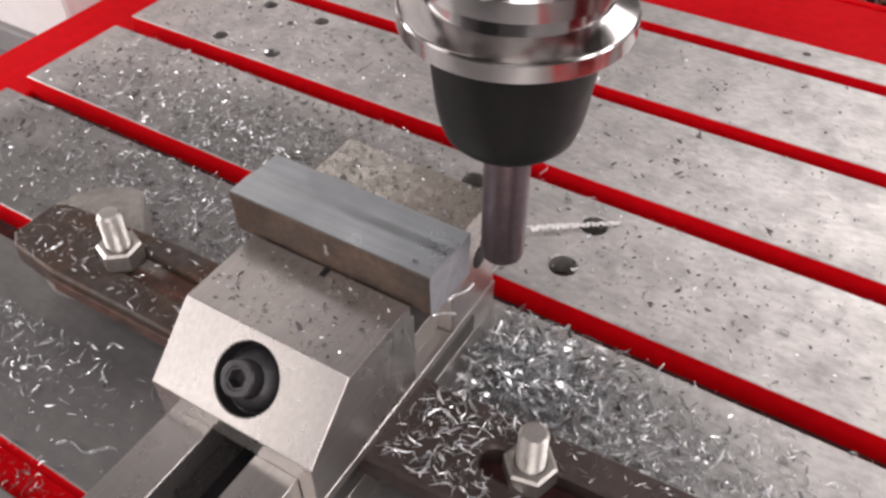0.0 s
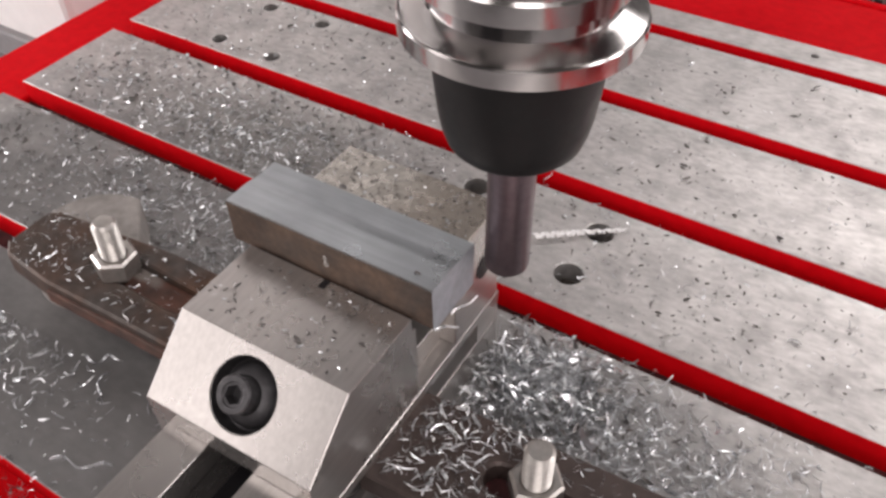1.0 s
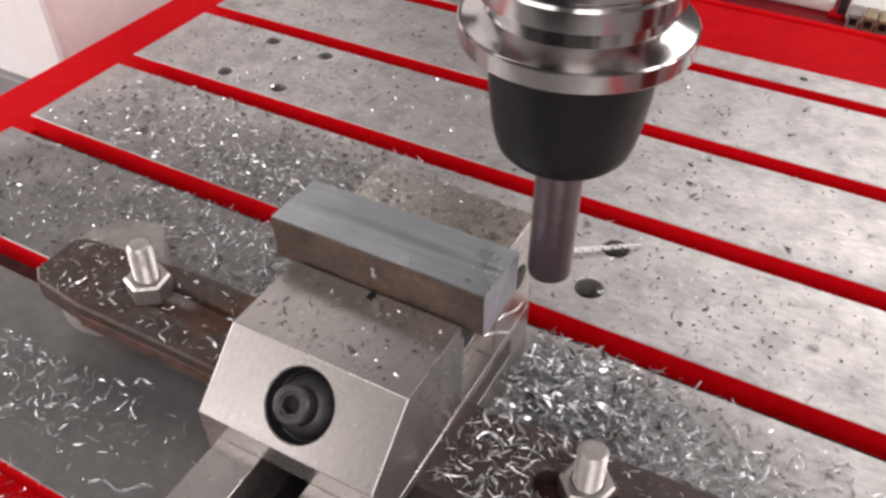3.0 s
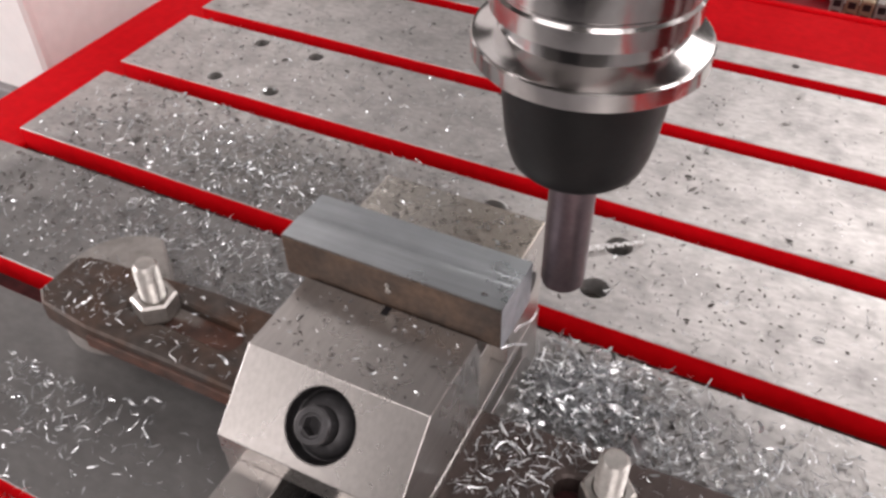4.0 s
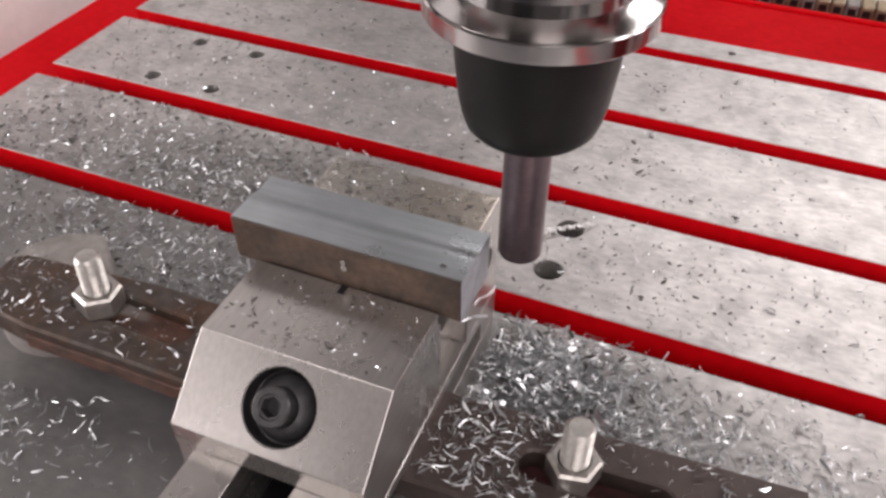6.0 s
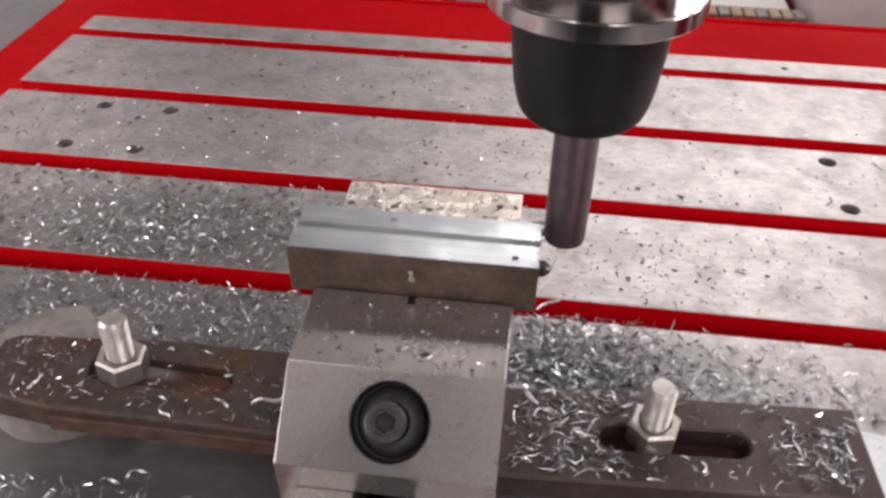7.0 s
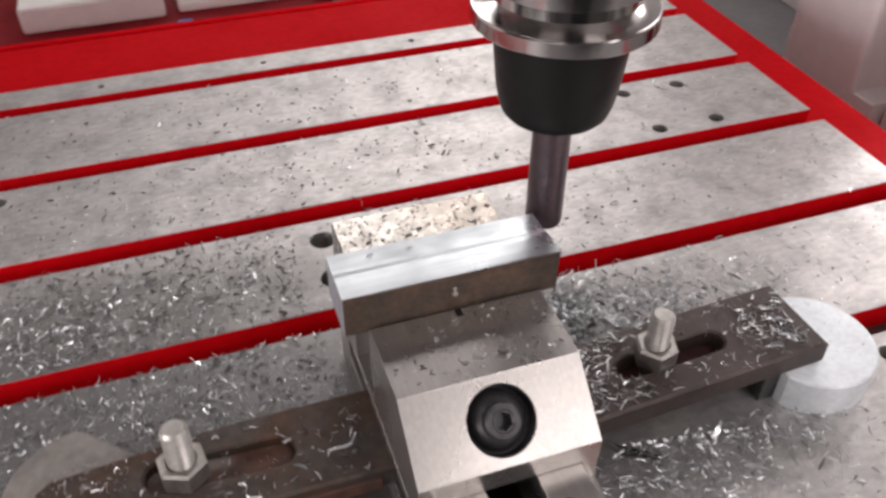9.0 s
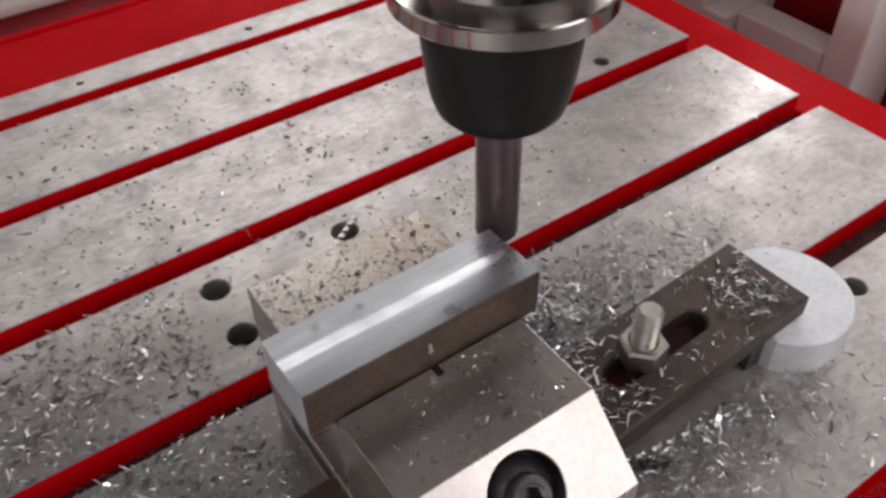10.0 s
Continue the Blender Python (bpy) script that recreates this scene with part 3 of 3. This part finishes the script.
plug = thing("cable_plug", pose(-0.047, 0.53, -0.080), "small blue cable plug by the motor", "plug")
part("shell", box(-0.006, 0.006, -0.004, 0.004, 0, 0.007, 0.0015), BLUE, plug)
chain = thing("drag_chain", pose(0.07, 0.53, -0.080), "dark drag chain with brass links behind the table", "drag chain")
for k in range(16):
    link = part("link", box(0.0003, 0.0093, -0.009, 0.009, 0.0005, 0.020, 0.0014), BRASS if k % 3 else DULL, chain, "", pose(0.0098 * k + 0.004, 0, 0))
    for z in (0.0065, 0.0145):
        part("opening", box(0.0022, 0.0074, -0.0094, -0.0085, z - 0.0024, z + 0.0024), VOID, link, "dark opening in the link")
bracket = thing("bracket", pose(0.068, 0.56, -0.080), "thin dark bracket behind the table", "bracket")
part("leg", box(-0.003, 0.003, -0.004, 0.004, 0, 0.022, 0.001), BOLT, bracket)
part("foot", box(-0.008, 0.003, -0.008, 0.008, 0, 0.003, 0.0008), RED, bracket, "red foot")
guide = thing("guide_cover", pose(0.150, 0.607, -0.080), "pale grey guide cover behind the drag chain", "cover")
part("top", box(-0.078, 0.075, -0.055, 0.06, 0, 0.014, 0.003), WHITE, guide)
part("rail", box(-0.078, 0.075, -0.02, 0.02, 0.014, 0.022, 0.002), DULL, guide, "grey guide rail")
block = thing("bearing_block", pose(0.285, 0.585, -0.080), "white enamelled bearing block behind the table", "bearing block")
part("body", box(-0.048, 0.06, -0.048, 0.05, 0, 0.05, 0.004), WHITE, block)
part("cap", box(-0.03, 0.042, -0.03, 0.03, 0.05, 0.056, 0.002), GREY, block, "grey cap")

# ---- the room ----
# Unseen enclosure; ceiling, north and south are dark to dim reflections.
for nm, b in (("floor", (-2.2, 2.2, -2.0, 1.6, -1.06, -1.0)), ("ceiling", (-2.2, 2.2, -2.0, 1.6, 1.6, 1.66)),
              ("wall_north", (-2.2, 2.2, 1.6, 1.66, -1.0, 1.6)), ("wall_south", (-2.2, 2.2, -2.06, -2.0, -1.0, 1.6)),
              ("wall_east", (2.2, 2.26, -2.0, 1.6, -1.0, 1.6)), ("wall_west", (-2.26, -2.2, -2.0, 1.6, -1.0, 1.6))):
    tagged(part(nm, box(*b), FLOOR if nm == "floor" else DIM if nm in ("ceiling", "wall_south", "wall_north") else ROOM), "plain painted workshop " + nm.split("_")[0], nm.split("_")[0], kind="structure")


# tall grey and black boxes added out of view along the workshop's walls
for k, (x, y, w, h, dark) in enumerate(((-1.9, -1.96, 0.5, 1.9, 0), (-0.15, -1.96, 0.85, 2.1, 1), (1.75, -1.96, 0.35, 1.8, 0), (-2.16, -0.9, 0.6, 1.9, 0), (-2.16, 0.25, 0.35, 2.2, 1),
                                        (-2.16, 1.0, 0.4, 1.6, 0), (2.16, -1.0, 0.5, 2.0, 1), (2.16, 1.15, 0.4, 1.8, 0), (-1.2, 1.56, 0.5, 1.9, 0), (-1.8, 1.56, 0.3, 2.0, 1))):
    lk = thing("locker", pose(x, y, -1.0), "added unseen grey box against the workshop wall" if not dark else "added unseen black box against the workshop wall", "locker", "lockers")
    dx, dy = (w / 2, 0.035) if abs(y) > 1.4 and abs(x) < 2.1 else (0.035, w / 2)
    part("body", box(-dx, dx, -dy, dy, 0, h, 0.008), VOID if dark else GREY, lk)
    part("plinth", box(-dx * 0.96, dx * 0.96, -dy * 0.96, dy * 0.96, -0.0, 0.06, 0.004), BOLT, lk)


# ---- chips ----
def add_chip(verts, faces, at, size, rng, curl, chunk=False):
    """One curled ribbon of swarf: a short strip bent round a helix."""
    n = rng.randint(2, 4)
    w = min(size * rng.uniform(0.06, 0.14), rng.uniform(0.22, 0.6) * MM)
    if rng.random() < 0.12:
        w = size * rng.uniform(0.18, 0.30)
    if chunk:
        n, w = 2, size * rng.uniform(0.25, 0.5)
    rad = size * rng.choice((rng.uniform(0.3, 0.6), rng.uniform(0.6, 2.5), rng.uniform(1.0, 3.0))) / max(0.3, curl)
    span = size / rad
    pitch = rng.uniform(-0.3, 0.3) * size
    twist = rng.uniform(-1.6, 1.6)
    rot = Euler((rng.uniform(-0.6, 0.6), rng.uniform(-0.45, 0.45), rng.uniform(0, 6.28))).to_matrix()
    roll = rng.uniform(0, 3.1)
    pts = []
    for i in range(n + 1):
        f = i / n
        a = (f - 0.5) * span
        c = Vector((rad * math.sin(a), rad * (1 - math.cos(a)), pitch * (f - 0.5)))
        wide = w * (0.3 + 0.7 * math.sin(math.pi * min(1, max(0, 0.12 + 0.8 * f))))
        q = roll + twist * f
        off = Vector((-math.sin(a) * math.cos(q), math.cos(a) * math.cos(q), math.sin(q))) * wide
        pts += [rot @ (c - off / 2), rot @ (c + off / 2)]
    low = min(p.z for p in pts)
    base_i = len(verts)
    for p in pts:
        verts.append((at[0] + p.x, at[1] + p.y, at[2] + p.z - low))
    for i in range(n):
        k = base_i + 2 * i
        faces.append((k, k + 2, k + 3, k + 1))


def spread(name, label, mat, spots, seed, smooth=True, chunk=False):
    rng = random.Random(seed)
    verts, faces = [], []
    for place, count, lo, hi, curl in spots:
        for _ in range(count):
            at = place(rng)
            if at is not None:
                add_chip(verts, faces, at, rng.uniform(lo, hi) * MM * (1 if rng.random() < 0.9 else 1.6), rng, curl, chunk)
    me = bpy.data.meshes.new(name)
    me.from_pydata(verts, [], faces)
    me.materials.append(mat)
    if smooth:
        me.polygons.foreach_set("use_smooth", [True] * len(me.polygons))
    return tagged(new(name, me), label, "metal chips", kind="stuff")


def in_slot(y):
    return not any(a < y < b for a, b in STRIPS)


def on_table(x0, x1, y0, y1, heap=0.0, centre=None, sigma=None):
    def place(rng):
        if centre:
            x, y = rng.gauss(centre[0], sigma[0]), rng.gauss(centre[1], sigma[1])
            if not (x0 < x < x1 and y0 < y < y1):
                return None
        else:
            x, y = rng.uniform(x0, x1), rng.uniform(y0, y1)
        if -25.5 < x < 25.5 and -82 < y < 72:
            return None
        z = SLOT if in_slot(y) else 0
        if (25 < x < 120 and 2 < y < 34 or -119 < x < -25 and -2 < y < 34) and z == 0:
            return None
        return (x * MM, y * MM, (z + rng.uniform(0, heap)) * MM)
    return place


def on_box(x0, x1, y0, y1, z, tilt=0.0):
    def place(rng):
        x, y = rng.uniform(x0, x1), rng.uniform(y0, y1)
        if 50 < x < 90 and 12 < y < 24 and z < 30 and rng.random() < 0.93:
            return None
        return (x * MM, y * MM, (z + tilt * (x - x0)) * MM)
    return place


spread("metal_chips", "heap of bright curled steel chips on the table strip beside the vise", CHIP, [
    (on_table(26, 150, 34, 83, 3.0, (46, 58), (24, 14)), 1500, 1.6, 5.5, 0.7),
    (on_table(26, 110, 36, 82, 5.0, (44, 62), (13, 9)), 1200, 1.6, 5.5, 0.7),
    (on_table(26, 150, 34, 83, 1.0, (82, 52), (30, 15)), 1200, 1.0, 4.2, 0.7),
    (on_table(60, 185, 34, 83, 0.8, (108, 52), (30, 14)), 800, 1.0, 4.2, 0.7)], 11)
spread("metal_chips", "bright steel chips strewn over the table strips", CHIP, [
    (on_table(-225, -30, 95, 148, 0.8, (-105, 116), (52, 17)), 2600, 1.0, 3.8, 0.8),
    (on_table(-225, -27, 31, 84, 0.8, (-75, 62), (58, 18)), 2700, 1.0, 3.8, 0.8),
    (on_table(-225, 230, 95, 212), 520, 0.8, 3.0, 1.0),
    (on_table(-225, 230, 160, 278), 420, 0.8, 3.4, 1.0),
    (on_table(-225, 40, 95, 278), 420, 0.8, 3.6, 1.0),
    (on_table(26, 230, 34, 150), 700, 0.8, 3.0, 1.0)], 12)
spread("metal_chips", "curled steel chips on the table in front of the clamps", CHIP, [
    (on_table(27, 140, -37, 2, 2.0, (64, -8), (27, 10)), 1500, 1.3, 4.8, 0.7),
    (on_table(27, 160, -37, 2), 260, 1.0, 3.5, 1.0),
    (on_box(112, 142, 0, 30, 13.7), 40, 0.6, 2.2, 1.0),
    (on_table(-130, -28, -37, -2, 1.5, (-105, -4), (18, 11)), 520, 1.2, 4.6, 0.8),
    (on_table(-140, -28, -37, 0), 120, 1.2, 3.5, 1.0),
    (on_table(40, 170, -49, -37), 520, 1.0, 3.6, 1.0),
    (on_table(-150, -30, -49, -37), 420, 1.0, 3.6, 1.0)], 13)
spread("metal_chips", "curled chips lying on the clamp", CHIP, [
    (on_box(28, 117, 4, 31, 20.9, 0.02), 300, 1.4, 4.2, 1.0),
    (on_box(27, 58, 4, 31, 20.8, 0.02), 230, 1.8, 5.2, 1.0),
    (on_box(97, 115, 8, 28, 22.4, 0.0), 120, 1.6, 4.8, 1.2),
    (on_box(-116, -28, 7, 31, 25.6, -0.055), 230, 0.8, 3.0, 1.0),
    (on_box(-117, -95, 5, 30, 25.8, -0.055), 120, 0.5, 2.2, 1.0)], 14)
spread("metal_chips", "fine dark chips on the vise jaws and the table", DUST, [
    (on_box(-24, 24, 48, 69, 59.3), 380, 0.4, 1.2, 0.6),
    (on_table(26, 150, 95, 212, 0, (60, 130), (40, 40)), 330, 0.6, 1.7, 0.6),
    (on_box(-23, 23, 2, 24, 55.8), 110, 0.5, 1.7, 0.6),
    (on_table(-225, 110, 31, 278), 1000, 0.5, 1.9, 0.6),
    (on_table(100, 230, 31, 278), 120, 0.5, 1.6, 0.6),
    (on_table(-225, 60, 95, 278), 700, 0.6, 2.2, 0.6),
    (on_table(-215, -30, 31, 148), 1400, 0.8, 2.6, 0.6),
    (on_table(26, 150, 34, 83, 4.0, (52, 58), (26, 14)), 260, 1.2, 4.0, 0.6)], 15, chunk=True)
spread("metal_chips", "bright specks on the vise jaw", CHIP, [
    (on_box(-22, 22, 2, 24, 55.8), 55, 0.4, 1.3, 0.8),
    (on_box(-24, 24, 48, 69, 59.3), 60, 0.5, 1.5, 0.8),
    (on_table(-225, 235, 31, 278), 1500, 0.5, 1.5, 0.8),
    (on_table(-225, -20, 31, 212), 900, 0.6, 2.0, 0.8)], 16, chunk=True)


# ---- single shavings that stand out ----
def shaving(at, to, radius, turns, width, label, wave=0.0, mat=CHIP, flat=False):
    """A long spiral ribbon, or a wavy one, from one place to another."""
    a, b = Vector(at) * MM, Vector(to) * MM
    axis = (b - a)
    size = axis.length
    m = Matrix.Translation(a) @ axis.to_track_quat("X", "Z").to_matrix().to_4x4()
    n = max(14, int(turns * 12))
    bm = bmesh.new()
    rows = []
    for i in range(n + 1):
        f = i / n
        ang = 2 * math.pi * turns * f
        r = radius * MM * (0.75 + 0.25 * math.sin(3.1 * f + 1))
        if flat:
            c = Vector((size * f, wave * MM * math.sin(ang), r * 0.3))
            off = Vector((0, 0.2 * width * MM, width * MM))
        else:
            c = Vector((size * f, r * math.cos(ang), r + r * math.sin(ang)))
            off = Vector((width * MM, 0, 0))
        thin = Vector((0, 0.00012, 0.00012))
        rows.append([bm.verts.new(c), bm.verts.new(c + off), bm.verts.new(c + off + thin), bm.verts.new(c + thin)])
    for p, q in zip(rows, rows[1:]):
        for k in range(4):
            bm.faces.new((p[k], p[(k + 1) % 4], q[(k + 1) % 4], q[k]))
    bm.faces.new(rows[0]), bm.faces.new(rows[-1][::-1])
    ob = part("metal_shaving", bm, mat, None, "", m, smooth=True)
    return tagged(ob, label, "metal shaving", "long shavings")


shaving((13, 119, 0.1), (40, 139, 0.6), 1.2, 9, 1.9, "long bright spiral shaving lying across the drilled hole", mat=SPRING)
shaving((30, 80, 1.6), (42, 71, 3.4), 1.2, 2.2, 3.4, "straight broad tubular shaving on the chip heap")
shaving((44, 4, 0.2), (57, -4, 0.2), 1.3, 2.2, 3.6, "straight dark tubular shaving on the table before the clamp", mat=BOLT)
shaving((44, 4, 0.1), (90, -3, 0.1), 1.1, 9, 1.3, "long spiral shaving along the clamp's foot")
shaving((5, 148, 0.0), (1, 160, 0.3), 1.0, 1.2, 0.5, "thin curl hanging over the red slot", 1.2, flat=True)
shaving((-82, -3, 0.1), (-72, 4, 0.1), 1.6, 1.6, 1.0, "loose curled shaving on the grey strip")
shaving((-72, -2, 0.1), (-66, -11, 0.1), 1.2, 1.2, 1.2, "short curled shaving on the grey strip")
shaving((-62, -32, 0.1), (-45, -25, 0.1), 1.0, 1.4, 0.9, "wavy shaving on the grey strip", 1.4, flat=True)
shaving((-67, 11.5, 23.1), (-62.5, 4.6, 22.8), 0.9, 1.3, 0.7, "wavy shaving on the rusted clamp", 1.1, SPRING, True)
shaving((-42, 13, 22.2), (-32, 18, 21.8), 0.8, 1.2, 0.9, "wavy shaving on the rusted clamp", 0.9, flat=True)
shaving((52, 30, 21.3), (62, 26, 21.6), 1.6, 1.4, 0.8, "curled shaving on the brown clamp")
shaving((-20, 44.2, 68.5), (-18.4, 45.0, 68.5), 0.5, 0.7, 0.9, "small dark chip on the milled block", 0.2, DUST, True)
shaving((-8.6, 44.0, 68.5), (-6.8, 44.8, 68.5), 0.6, 0.8, 1.0, "small dark curled chip on the milled block", 0.2, DUST, True)
shaving((24.0, 28.8, 67.6), (25.4, 29.4, 67.6), 0.4, 0.8, 0.6, "small dark chip on the milled block", 0.2, DUST, True)
shaving((31.2, 26.2, 54.2), (36.5, 28.5, 56.8), 0.5, 0.7, 0.5, "thin bright burr at the block's sawn end", 0.5, flat=True)
shaving((31.6, 33.0, 53.6), (34.5, 41.0, 54.2), 0.5, 1.1, 0.5, "fine bright burr along the block's sawn end", 0.4, flat=True)
